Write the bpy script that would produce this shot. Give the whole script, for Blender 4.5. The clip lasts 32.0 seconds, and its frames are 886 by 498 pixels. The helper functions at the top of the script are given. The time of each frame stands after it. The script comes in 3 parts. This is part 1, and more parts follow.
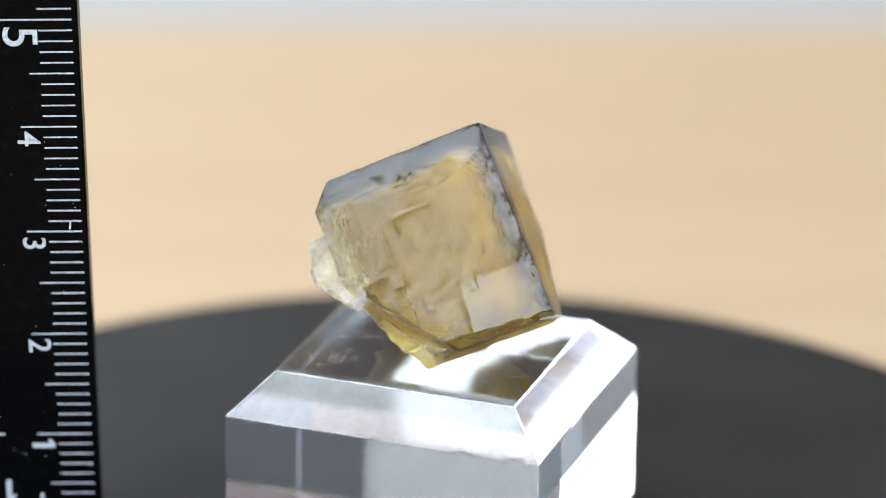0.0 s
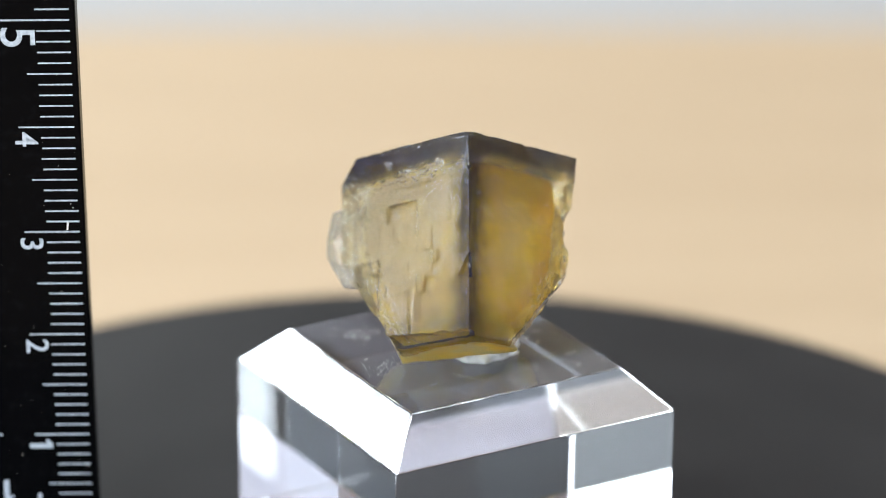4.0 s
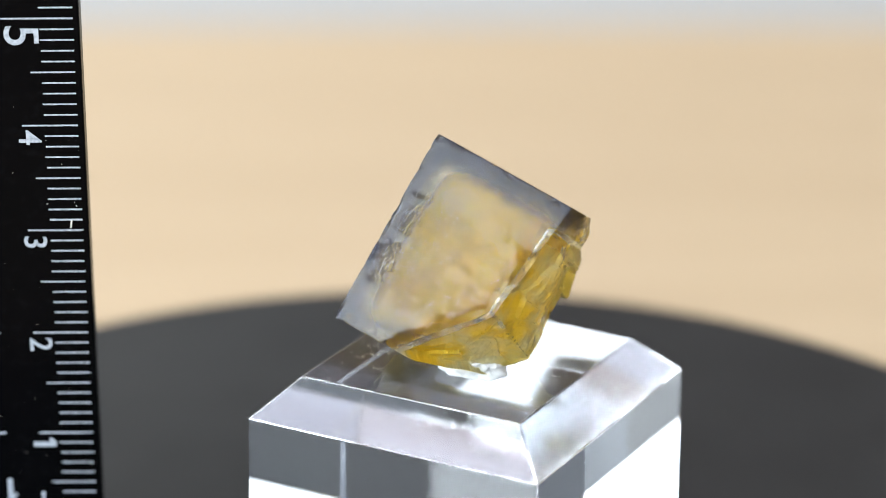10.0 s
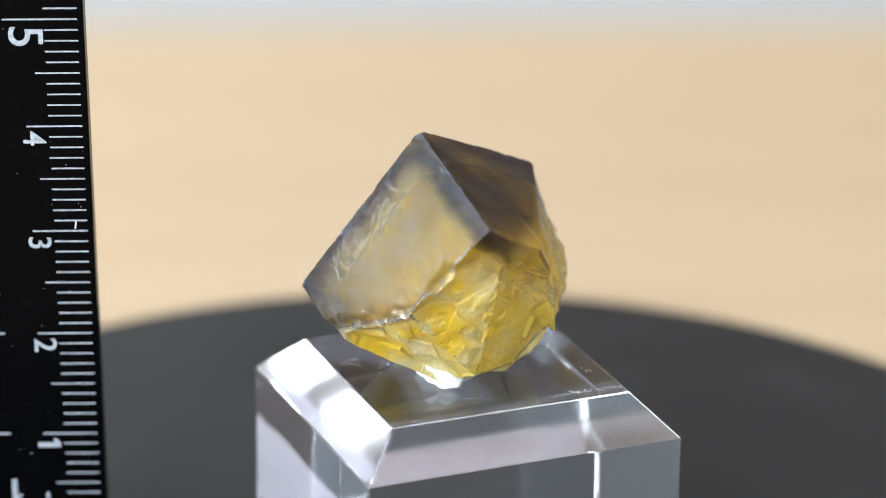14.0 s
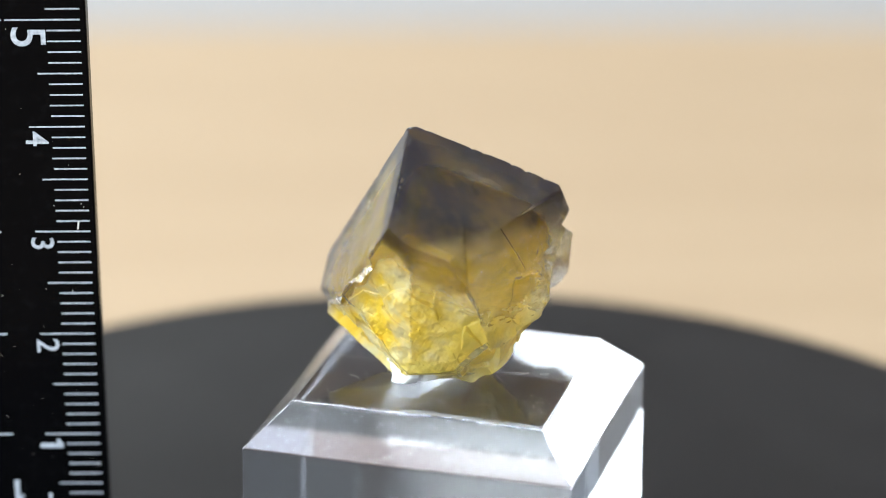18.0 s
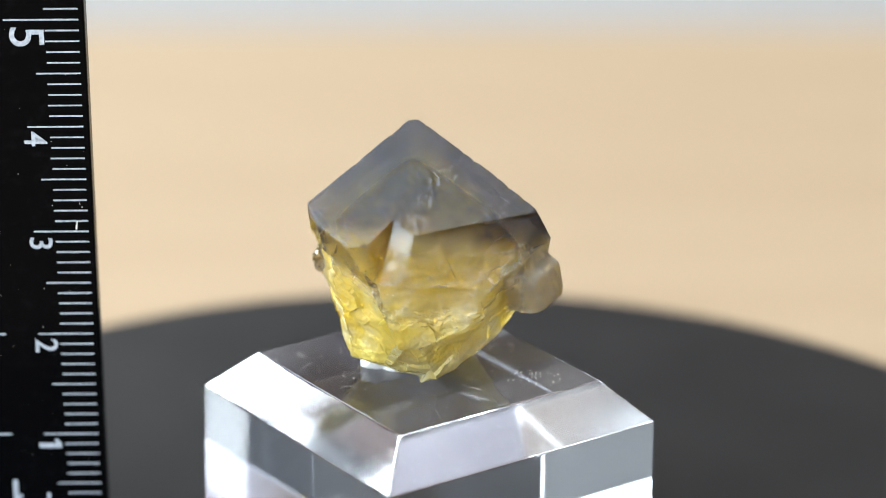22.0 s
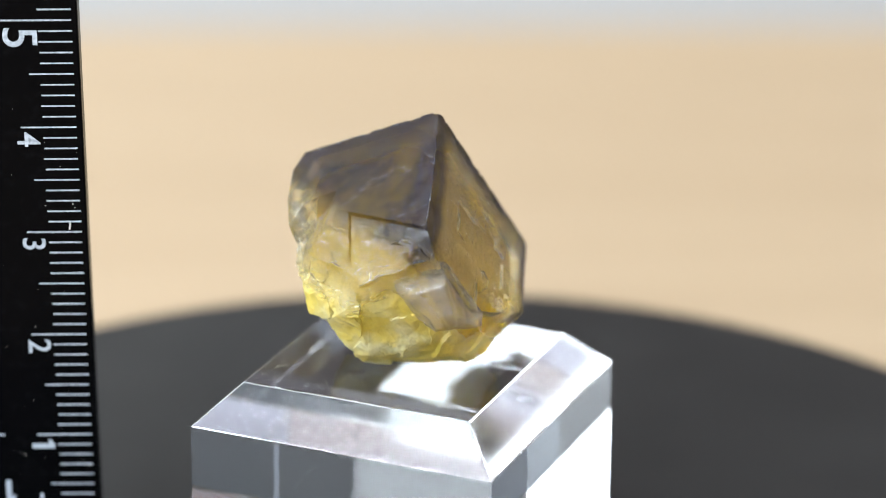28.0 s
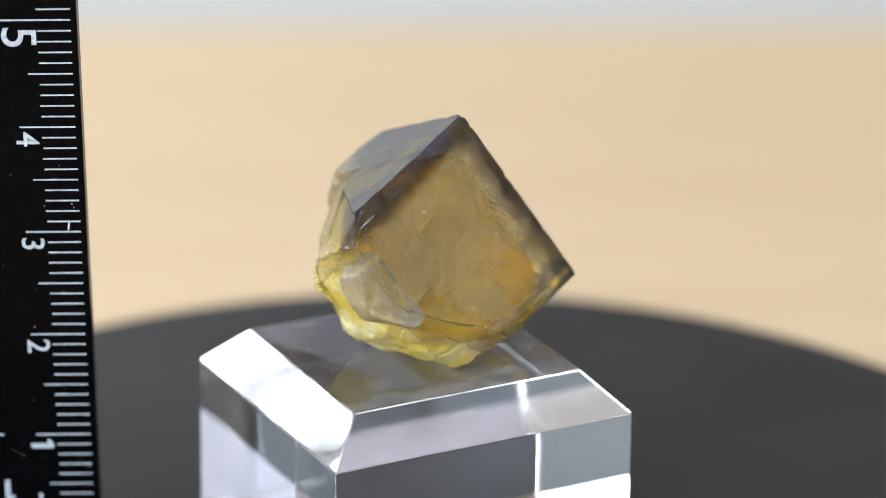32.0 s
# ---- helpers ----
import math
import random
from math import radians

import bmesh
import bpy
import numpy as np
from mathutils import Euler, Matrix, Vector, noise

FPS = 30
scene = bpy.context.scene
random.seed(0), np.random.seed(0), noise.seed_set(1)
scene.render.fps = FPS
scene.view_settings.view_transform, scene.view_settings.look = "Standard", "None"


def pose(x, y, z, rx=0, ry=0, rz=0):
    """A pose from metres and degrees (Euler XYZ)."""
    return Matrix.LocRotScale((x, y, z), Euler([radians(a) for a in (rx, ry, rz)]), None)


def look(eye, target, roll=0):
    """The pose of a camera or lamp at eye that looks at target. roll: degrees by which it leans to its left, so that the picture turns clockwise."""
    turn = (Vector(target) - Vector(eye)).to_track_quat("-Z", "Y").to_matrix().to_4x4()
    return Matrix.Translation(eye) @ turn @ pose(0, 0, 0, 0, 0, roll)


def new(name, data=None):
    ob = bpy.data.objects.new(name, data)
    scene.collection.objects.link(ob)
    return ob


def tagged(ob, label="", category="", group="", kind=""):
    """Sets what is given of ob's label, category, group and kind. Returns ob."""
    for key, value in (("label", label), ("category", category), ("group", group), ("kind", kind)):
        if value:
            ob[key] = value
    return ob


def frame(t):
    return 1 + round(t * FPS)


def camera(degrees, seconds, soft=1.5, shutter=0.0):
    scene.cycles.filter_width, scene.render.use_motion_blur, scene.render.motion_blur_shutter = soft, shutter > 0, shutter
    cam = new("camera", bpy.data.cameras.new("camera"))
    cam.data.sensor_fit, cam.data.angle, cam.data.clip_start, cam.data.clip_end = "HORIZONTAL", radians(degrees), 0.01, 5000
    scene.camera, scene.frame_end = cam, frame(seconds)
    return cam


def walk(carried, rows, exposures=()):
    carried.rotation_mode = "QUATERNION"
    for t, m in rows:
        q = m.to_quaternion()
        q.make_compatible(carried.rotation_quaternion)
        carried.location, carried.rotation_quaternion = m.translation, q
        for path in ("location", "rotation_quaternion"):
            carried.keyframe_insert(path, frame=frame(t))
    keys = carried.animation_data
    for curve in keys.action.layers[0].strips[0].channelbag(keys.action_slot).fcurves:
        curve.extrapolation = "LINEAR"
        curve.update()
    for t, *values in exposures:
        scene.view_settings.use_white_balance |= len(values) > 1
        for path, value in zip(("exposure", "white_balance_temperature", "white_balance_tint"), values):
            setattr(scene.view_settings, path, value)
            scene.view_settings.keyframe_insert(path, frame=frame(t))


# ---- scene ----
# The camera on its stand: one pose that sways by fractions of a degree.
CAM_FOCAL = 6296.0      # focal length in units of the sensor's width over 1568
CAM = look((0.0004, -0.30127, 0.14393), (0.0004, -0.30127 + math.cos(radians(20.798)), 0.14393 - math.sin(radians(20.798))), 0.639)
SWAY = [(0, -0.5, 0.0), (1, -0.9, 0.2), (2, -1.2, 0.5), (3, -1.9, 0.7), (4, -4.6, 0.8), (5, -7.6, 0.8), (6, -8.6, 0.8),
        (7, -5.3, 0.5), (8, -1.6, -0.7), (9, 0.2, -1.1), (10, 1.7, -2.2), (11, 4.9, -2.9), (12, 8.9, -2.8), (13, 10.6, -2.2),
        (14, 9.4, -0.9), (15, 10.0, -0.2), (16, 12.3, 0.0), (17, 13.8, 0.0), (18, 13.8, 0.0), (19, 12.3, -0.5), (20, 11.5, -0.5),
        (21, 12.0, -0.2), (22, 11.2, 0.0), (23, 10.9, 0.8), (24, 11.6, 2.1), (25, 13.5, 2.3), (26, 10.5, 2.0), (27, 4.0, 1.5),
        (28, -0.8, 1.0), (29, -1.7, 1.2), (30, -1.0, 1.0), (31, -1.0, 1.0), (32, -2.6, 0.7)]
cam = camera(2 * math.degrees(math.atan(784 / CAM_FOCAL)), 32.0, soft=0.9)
cam.data.dof.use_dof = True
cam.data.dof.focus_distance = 0.3165
cam.data.dof.aperture_fstop = 14.0
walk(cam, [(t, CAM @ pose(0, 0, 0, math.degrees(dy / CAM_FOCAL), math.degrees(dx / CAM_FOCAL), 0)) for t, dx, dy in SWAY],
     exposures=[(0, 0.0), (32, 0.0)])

# The turn of the disc, in degrees, second by second.
TURN = [-19.82, -29.75, -39.76, -49.6, -59.42, -69.27, -79.0, -88.69, -98.34, -108.03, -117.93, -127.98, -137.89, -147.73,
        -157.43, -166.58, -175.96, -185.55, -195.0, -204.58, -214.38, -224.26, -234.15, -244.02, -253.83, -263.61, -273.33,
        -283.0, -292.68, -302.42, -312.39, -322.36, -332.11]

# ---- light ----
# Light goes round many times inside the clear block before it leaves.
scene.cycles.max_bounces, scene.cycles.glossy_bounces, scene.cycles.transmission_bounces = 20, 16, 16
world = bpy.data.worlds.new("sky")
scene.world = world
world.use_nodes = True
wn = world.node_tree
sky = wn.nodes.new("ShaderNodeTexSky")
sky.sky_type, sky.sun_disc, sky.sun_elevation, sky.sun_rotation = "NISHITA", False, radians(50), radians(215)
wn.links.new(sky.outputs[0], wn.nodes["Background"].inputs[0])
wn.nodes["Background"].inputs[1].default_value = 0.12

ROOF = 1.25             # height of the ceiling over the disc
X0, X1, Y0, Y1 = -0.80, 0.80, -1.30, 0.62    # the walls
ROOF_WINDOW = (-0.76, 0.0, -0.42, 0.32)     # x from, x to, y from, y to
WEST_WINDOW = (-1.22, 0.00, 0.22, 0.88)      # y from, y to, z from, z to
CORNER_WINDOW = (0.05, 0.60, 0.35, 0.80)     # the same for the smaller pane beside it
EAST_FILL = (0.05, 0.60, 0.42, 0.95)       # y from, y to, z from, z to, of an added fill light
SOUTH_FILL = (-0.34, 0.55, 0.34, 0.86)      # x from, x to, z from, z to, of an added dim fill light
SIDE_WINDOW = (-0.79, -0.42, 0.30, 0.98)       # the same for the window in the corner beside it
SKYLIGHT = 15.0                              # brightness of the sky in the openings


def area(name, m, sx, sy, power, colour):
    data = bpy.data.lights.new(name, "AREA")
    data.shape, data.size, data.size_y, data.energy, data.color = "RECTANGLE", sx, sy, power, colour
    ob = new(name, data)
    ob.matrix_world = m
    return ob


def opening_light(name, m, sx, sy, share=1.0):
    return area(name, m, sx, sy, math.pi * SKYLIGHT * share * sx * sy, (0.81, 0.92, 1.0))


a, b, c, d = ROOF_WINDOW
opening_light("roof_window_light", pose((a + b) / 2, (c + d) / 2, ROOF + 0.04), b - a, d - c)
a, b, c, d = WEST_WINDOW
opening_light("west_window_light", look((X0 - 0.04, (a + b) / 2, (c + d) / 2), (0, (a + b) / 2, (c + d) / 2)), b - a, d - c)
a, b, c, d = CORNER_WINDOW
opening_light("corner_window_light", look((X0 - 0.04, (a + b) / 2, (c + d) / 2), (0, (a + b) / 2, (c + d) / 2)), b - a, d - c, 1.10)
# Weak fill from an unseen source, added to whiten the block's right-hand faces.
a, b, c, d = EAST_FILL
opening_light("east_fill_light", look((X1 + 0.04, (a + b) / 2, (c + d) / 2), (0, (a + b) / 2, (c + d) / 2)), b - a, d - c, 0.26)
# Unseen dim fill, added so the block's bevels have something pale to show.
a, b, c, d = SOUTH_FILL
opening_light("south_fill_light", look(((a + b) / 2, Y0 - 0.04, (c + d) / 2), ((a + b) / 2, 0, (c + d) / 2)), b - a, d - c, 0.060)
a, b, c, d = SIDE_WINDOW
opening_light("side_window_light", look(((a + b) / 2, Y0 - 0.04, (c + d) / 2), ((a + b) / 2, 0, (c + d) / 2)), b - a, d - c)


# ---- materials ----
def material(name, base=(0.5, 0.5, 0.5), rough=0.5, **more):
    m = bpy.data.materials.new(name)
    m.use_nodes = True
    b = m.node_tree.nodes["Principled BSDF"]
    b.inputs["Base Color"].default_value = (*base, 1)
    b.inputs["Roughness"].default_value = rough
    for key, value in more.items():
        b.inputs[key.replace("_", " ")].default_value = value
    return m


def node(m, kind, **props):
    n = m.node_tree.nodes.new("ShaderNode" + kind)
    for key, value in props.items():
        if key in n.inputs:
            n.inputs[key].default_value = value
    return n


def link(m, a, b):
    m.node_tree.links.new(a, b)


def ramp(m, source, stops):
    r = m.node_tree.nodes.new("ShaderNodeValToRGB")
    while len(r.color_ramp.elements) < len(stops):
        r.color_ramp.elements.new(0.5)
    for e, (at, colour) in zip(r.color_ramp.elements, stops):
        e.position, e.color = at, (*colour, 1) if len(colour) == 3 else colour
    link(m, source, r.inputs[0])
    return r.outputs[0]


def noise_of(m, scale, detail=4.0, coords="Object", stretch=(1, 1, 1)):
    c = m.node_tree.nodes.new("ShaderNodeTexCoord")
    mp = node(m, "Mapping", Scale=stretch)
    n = node(m, "TexNoise", Scale=scale, Detail=detail)
    link(m, c.outputs[coords], mp.inputs[0])
    link(m, mp.outputs[0], n.inputs["Vector"])
    return n.outputs[0]


def bump_of(m, height, strength, distance):
    b = node(m, "Bump", Strength=strength, Distance=distance)
    link(m, height, b.inputs["Height"])
    link(m, b.outputs[0], m.node_tree.nodes["Principled BSDF"].inputs["Normal"])


def shader(m):
    return m.node_tree.nodes["Principled BSDF"]


WALL = material("white_wall_paint", (0.8, 0.79, 0.77), 0.8)
DARK_WALL = material("dark_brown_wall_paint", (0.11, 0.085, 0.07), 0.8)
PINK_WALL = material("brownish_pink_wall_paint", (0.088, 0.058, 0.053), 0.8)
LIGHT_WALL = material("lilac_grey_wall_paint", (0.29, 0.28, 0.325), 0.8)
PALE = material("pale_reflector_paint", (0.40, 0.385, 0.365), 0.7)
GREY = material("pale_grey_paint", (0.252, 0.236, 0.222), 0.7, Specular_IOR_Level=0.2)
for m in (WALL, DARK_WALL, PINK_WALL, LIGHT_WALL, PALE):
    bump_of(m, noise_of(m, 160, 3), 0.15, 0.002)
WOOD = material("pale_table_wood", (0.23, 0.17, 0.11), 0.55, Specular_IOR_Level=0.2)
link(WOOD, ramp(WOOD, noise_of(WOOD, 6, 6, stretch=(1, 12, 1)), [(0.3, (0.286, 0.2015, 0.124)), (0.7, (0.318, 0.2285, 0.144))]), shader(WOOD).inputs["Base Color"])
FLOOR = material("brown_floor", (0.22, 0.13, 0.09), 0.5)
link(FLOOR, ramp(FLOOR, noise_of(FLOOR, 5, 6, stretch=(12, 1, 1)), [(0.3, (0.18, 0.10, 0.07)), (0.7, (0.27, 0.16, 0.11))]), shader(FLOOR).inputs["Base Color"])
DISC = material("satin_black_disc", (0.030, 0.0285, 0.027), 0.40, Specular_IOR_Level=0.10)
link(DISC, ramp(DISC, noise_of(DISC, 90, 5), [(0.3, (0.0145, 0.0137, 0.0129)), (0.7, (0.0185, 0.0175, 0.0165))]), shader(DISC).inputs["Base Color"])
bump_of(DISC, noise_of(DISC, 2500, 2), 0.2, 0.00005)
GLASS = material("clear_acrylic", (1, 1, 1), 0.0, IOR=1.49, Transmission_Weight=1.0)
HAZY = material("hazy_acrylic_bevel", (1, 1, 1), 0.13, IOR=1.49, Transmission_Weight=1.0)
PUTTY = material("white_putty", (0.8, 0.8, 0.77), 0.75)
bump_of(PUTTY, noise_of(PUTTY, 1500, 4), 0.5, 0.0003)
BLACK = material("black_ruler_plastic", (0.002, 0.002, 0.0022), 0.22, Specular_IOR_Level=0.03)
link(BLACK, ramp(BLACK, noise_of(BLACK, 900, 6), [(0.55, (0.0014, 0.0014, 0.0017)), (0.8, (0.004, 0.004, 0.0045))]), shader(BLACK).inputs["Base Color"])
WHITE = material("white_print", (0.72, 0.75, 0.8), 0.6)
link(WHITE, ramp(WHITE, noise_of(WHITE, 3000, 3), [(0.35, (0.26, 0.285, 0.32)), (0.6, (0.40, 0.43, 0.475))]), shader(WHITE).inputs["Base Color"])
LINT = material("pale_lint", (0.7, 0.68, 0.62), 0.9)


def smooth_step(m, value, low, high):
    n = node(m, "MapRange")
    n.interpolation_type = "SMOOTHSTEP"
    n.inputs["From Min"].default_value, n.inputs["From Max"].default_value = low, high
    link(m, value, n.inputs["Value"])
    return n.outputs[0]


def math_of(m, op, a, b):
    n = m.node_tree.nodes.new("ShaderNodeMath")
    n.operation = op
    for i, v in enumerate((a, b)):
        if isinstance(v, (int, float)):
            n.inputs[i].default_value = v
        else:
            link(m, v, n.inputs[i])
    return n.outputs[0]


def mix_of(m, fac, a, b):
    n = m.node_tree.nodes.new("ShaderNodeMix")
    n.data_type = "RGBA"
    link(m, fac, n.inputs["Factor"])
    for i, v in ((6, a), (7, b)):
        if isinstance(v, tuple):
            n.inputs[i].default_value = (*v, 1)
        else:
            link(m, v, n.inputs[i])
    return n.outputs[2]


def cube_depths(m):
    """How deep a point lies under the three faces of the cube. The mesh lies in the axes of the cube: x goes down from the top
    face, y in from the front face, and -z in from the side face."""
    co = m.node_tree.nodes.new("ShaderNodeTexCoord")
    sep = m.node_tree.nodes.new("ShaderNodeSeparateXYZ")
    link(m, co.outputs["Object"], sep.inputs[0])
    wob = math_of(m, "MULTIPLY", math_of(m, "SUBTRACT", noise_of(m, 260, 4), 0.5), 0.0016)
    return math_of(m, "ADD", sep.outputs[0], wob), math_of(m, "ADD", sep.outputs[1], wob), math_of(m, "ADD", math_of(m, "MULTIPLY", sep.outputs[2], -1.0), wob)


def second_depth(m):
    """The second smallest of the three depths: small along an edge of the cube."""
    x, y, z = cube_depths(m)
    return math_of(m, "MINIMUM", math_of(m, "MAXIMUM", x, y), math_of(m, "MINIMUM", math_of(m, "MAXIMUM", y, z), math_of(m, "MAXIMUM", x, z)))


def product(m, *values):
    out = values[0]
    for v in values[1:]:
        out = math_of(m, "MULTIPLY", out, v)
    return out


def less(m, value, low, high):
    return math_of(m, "SUBTRACT", 1.0, smooth_step(m, value, low, high))


def scales(m, scale, warp, stretch=(1, 1, 1)):
    """Heights of small overlapping angular plates with sharp borders."""
    co = m.node_tree.nodes.new("ShaderNodeTexCoord")
    mp = m.node_tree.nodes.new("ShaderNodeMapping")
    mp.inputs["Scale"].default_value = stretch
    n = node(m, "TexNoise", Scale=700.0, Detail=1.0)
    v = node(m, "TexVoronoi", Scale=scale)
    v.distance = "CHEBYCHEV"
    add = m.node_tree.nodes.new("ShaderNodeVectorMath")
    add.operation = "MULTIPLY_ADD"
    link(m, co.outputs["Object"], n.inputs["Vector"])
    link(m, n.outputs["Color"], add.inputs[0])
    add.inputs[1].default_value = (warp, warp, warp)
    link(m, co.outputs["Object"], add.inputs[2])
    link(m, add.outputs[0], mp.inputs["Vector"])
    link(m, mp.outputs[0], v.inputs["Vector"])
    sep = m.node_tree.nodes.new("ShaderNodeSeparateColor")
    link(m, v.outputs["Color"], sep.inputs[0])
    return math_of(m, "ADD", v.outputs["Distance"], math_of(m, "MULTIPLY", sep.outputs[0], 0.4))


def shell_material():
    """The outer zone of the crystal: dark violet along the edges of the cube, waxy yellow where it is broken, with etched scales on its faces."""
    m = material("clear_violet_crystal", (0.9, 0.88, 0.85), 0.1, IOR=1.434, Specular_IOR_Level=0.46, Transmission_Weight=0.97)
    b = shader(m)
    x, y, z = cube_depths(m)
    inner = smooth_step(m, math_of(m, "ADD", second_depth(m), math_of(m, "MULTIPLY", math_of(m, "SUBTRACT", noise_of(m, 420, 3), 0.5), 0.0020)), 0.0014, 0.0042)
    # the violet also runs along the foot of the grown faces
    foot = product(m, smooth_step(m, math_of(m, "ADD", x, math_of(m, "MULTIPLY", noise_of(m, 420, 3), 0.0020)), 0.0165, 0.0195), less(m, math_of(m, "MINIMUM", y, z), 0.0016, 0.0034))
    inner = math_of(m, "MULTIPLY", inner, math_of(m, "SUBTRACT", 1.0, math_of(m, "MULTIPLY", foot, 0.75)))
    violet = mix_of(m, smooth_step(m, noise_of(m, 500, 4), 0.3, 0.7), (0.018, 0.018, 0.050), (0.07, 0.07, 0.135))
    top = smooth_step(m, x, 0.0018, 0.0034)       # the zone under the top face is the thickest
    base = product(m, smooth_step(m, x, 0.0030, 0.0065), smooth_step(m, y, 0.0016, 0.0040), smooth_step(m, z, 0.0014, 0.0034))
    top = math_of(m, "MAXIMUM", top, smooth_step(m, math_of(m, "ADD", y, z), 0.0185, 0.0210))
    clear = mix_of(m, base, mix_of(m, smooth_step(m, x, 0.0090, 0.0140), (0.86, 0.77, 0.50), (0.72, 0.67, 0.60)), mix_of(m, smooth_step(m, noise_of(m, 300, 3), 0.30, 0.60), (0.80, 0.75, 0.46), mix_of(m, smooth_step(m, z, 0.0060, 0.0120), (0.90, 0.65, 0.06), (0.76, 0.62, 0.14))))
    zoned = mix_of(m, smooth_step(m, math_of(m, "ADD", noise_of(m, 230, 3), math_of(m, "MULTIPLY", noise_of(m, 900, 4), 0.35)), 0.50, 0.95), (0.055, 0.058, 0.10), (0.24, 0.20, 0.11))
    # where the etched scales lie: most of the front face, and bands across the side face
    wave = math_of(m, "MULTIPLY", math_of(m, "SUBTRACT", noise_of(m, 420, 4), 0.5), 0.0100)
    front = product(m, less(m, y, 0.0016, 0.0020), smooth_step(m, math_of(m, "ADD", x, wave), 0.0030, 0.0036), smooth_step(m, math_of(m, "ADD", z, wave), 0.0022, 0.0028),
                    math_of(m, "SUBTRACT", 1.0, math_of(m, "MULTIPLY", smooth_step(m, x, 0.0134, 0.0137), less(m, z, 0.0080, 0.0083))))
    bands = smooth_step(m, math_of(m, "ADD", noise_of(m, 420, 2, stretch=(1, 0.3, 0)), math_of(m, "MULTIPLY", noise_of(m, 1500, 3), 0.35)), 0.64, 0.70)
    side = product(m, less(m, z, 0.0012, 0.0016), smooth_step(m, math_of(m, "ADD", x, wave), 0.0058, 0.0072), less(m, x, 0.0150, 0.0165), smooth_step(m, y, 0.0010, 0.0018), bands)
    ledges = product(m, smooth_step(m, x, 0.0015, 0.0022), less(m, x, 0.0045, 0.0065), smooth_step(m, y, 0.0012, 0.0020), smooth_step(m, z, 0.0060, 0.0080), smooth_step(m, noise_of(m, 900, 4, stretch=(3, 1, 1)), 0.42, 0.60))
    etched = math_of(m, "MAXIMUM", math_of(m, "MAXIMUM", front, side), ledges)
    fine = math_of(m, "ADD", scales(m, 4300, 0.0004), math_of(m, "MULTIPLY", scales(m, 2200, 0.0005, (1, 1, 1.5)), 0.6))
    # The scales' bright and dark reflections are put into their colour and cloudiness.
    scale_tone = product(m, etched, smooth_step(m, fine, 0.45, 0.95))
    clear = mix_of(m, math_of(m, "MULTIPLY", etched, math_of(m, "ADD", 0.42, math_of(m, "MULTIPLY", front, 0.16))), clear, mix_of(m, smooth_step(m, fine, 0.45, 0.95), (0.27, 0.215, 0.125), (0.82, 0.75, 0.55)))
    link(m, mix_of(m, inner, violet, mix_of(m, top, zoned, clear)), b.inputs["Base Color"])
    rough = math_of(m, "ADD", 0.22, math_of(m, "SUBTRACT", math_of(m, "MULTIPLY", base, 0.06), math_of(m, "MULTIPLY", etched, 0.06)))
    link(m, math_of(m, "ADD", rough, math_of(m, "MULTIPLY", noise_of(m, 800, 2), 0.05)), b.inputs["Roughness"])
    h = math_of(m, "MULTIPLY", math_of(m, "MULTIPLY", fine, etched), 3.0)
    # fine ripples on the broken base, and a faint unevenness on all of it
    ripple = math_of(m, "ADD", noise_of(m, 900, 2, stretch=(1, 1, 4)), math_of(m, "MULTIPLY", noise_of(m, 3000, 3), 0.5))
    h = math_of(m, "ADD", h, math_of(m, "MULTIPLY", math_of(m, "MULTIPLY", ripple, base), 1.8))
    bump_of(m, math_of(m, "ADD", h, math_of(m, "ADD", math_of(m, "MULTIPLY", noise_of(m, 260, 2), 0.4), math_of(m, "MULTIPLY", noise_of(m, 2600, 3), 0.12))), 1.0, 0.00003)
    cloudy = math_of(m, "ADD", math_of(m, "MULTIPLY", scale_tone, 0.035), math_of(m, "ADD", math_of(m, "MULTIPLY", base, 0.32), math_of(m, "MULTIPLY", math_of(m, "SUBTRACT", 1.0, inner), 0.04)))
    link(m, math_of(m, "SUBTRACT", 0.955, cloudy), b.inputs["Transmission Weight"])
    return m


def heart_material():
    """The yellow heart of the crystal: clear under the grown faces, cloudy towards the broken base."""
    m = material("cloudy_yellow_crystal", (0.75, 0.5, 0.08), 0.35, IOR=1.03, Transmission_Weight=0.78)
    cloud = smooth_step(m, noise_of(m, 330, 5), 0.32, 0.68)
    x, y, z = cube_depths(m)
    least = math_of(m, "MINIMUM", x, math_of(m, "MINIMUM", y, z))
    deep = smooth_step(m, least, 0.0030, 0.0065)
    yellow = mix_of(m, deep, mix_of(m, cloud, (0.78, 0.54, 0.004), (0.86, 0.64, 0.010)), mix_of(m, cloud, (0.84, 0.62, 0.05), (0.94, 0.80, 0.20)))
    link(m, mix_of(m, smooth_step(m, least, 0.0016, 0.0030), (0.58, 0.47, 0.24), yellow), shader(m).inputs["Base Color"])
    link(m, math_of(m, "SUBTRACT", 0.90, math_of(m, "MULTIPLY", deep, 0.42)), shader(m).inputs["Transmission Weight"])
    bump_of(m, math_of(m, "ADD", scales(m, 380, 0.0012), math_of(m, "MULTIPLY", scales(m, 1000, 0.0008), 0.4)), 0.4, 0.0003)
    return m


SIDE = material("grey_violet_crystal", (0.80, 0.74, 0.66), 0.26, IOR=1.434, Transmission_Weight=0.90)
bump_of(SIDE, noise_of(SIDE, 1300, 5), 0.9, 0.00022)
VEIL = material("pale_inner_crack", (0.93, 0.91, 0.80), 0.12, IOR=1.25, Transmission_Weight=0.85)
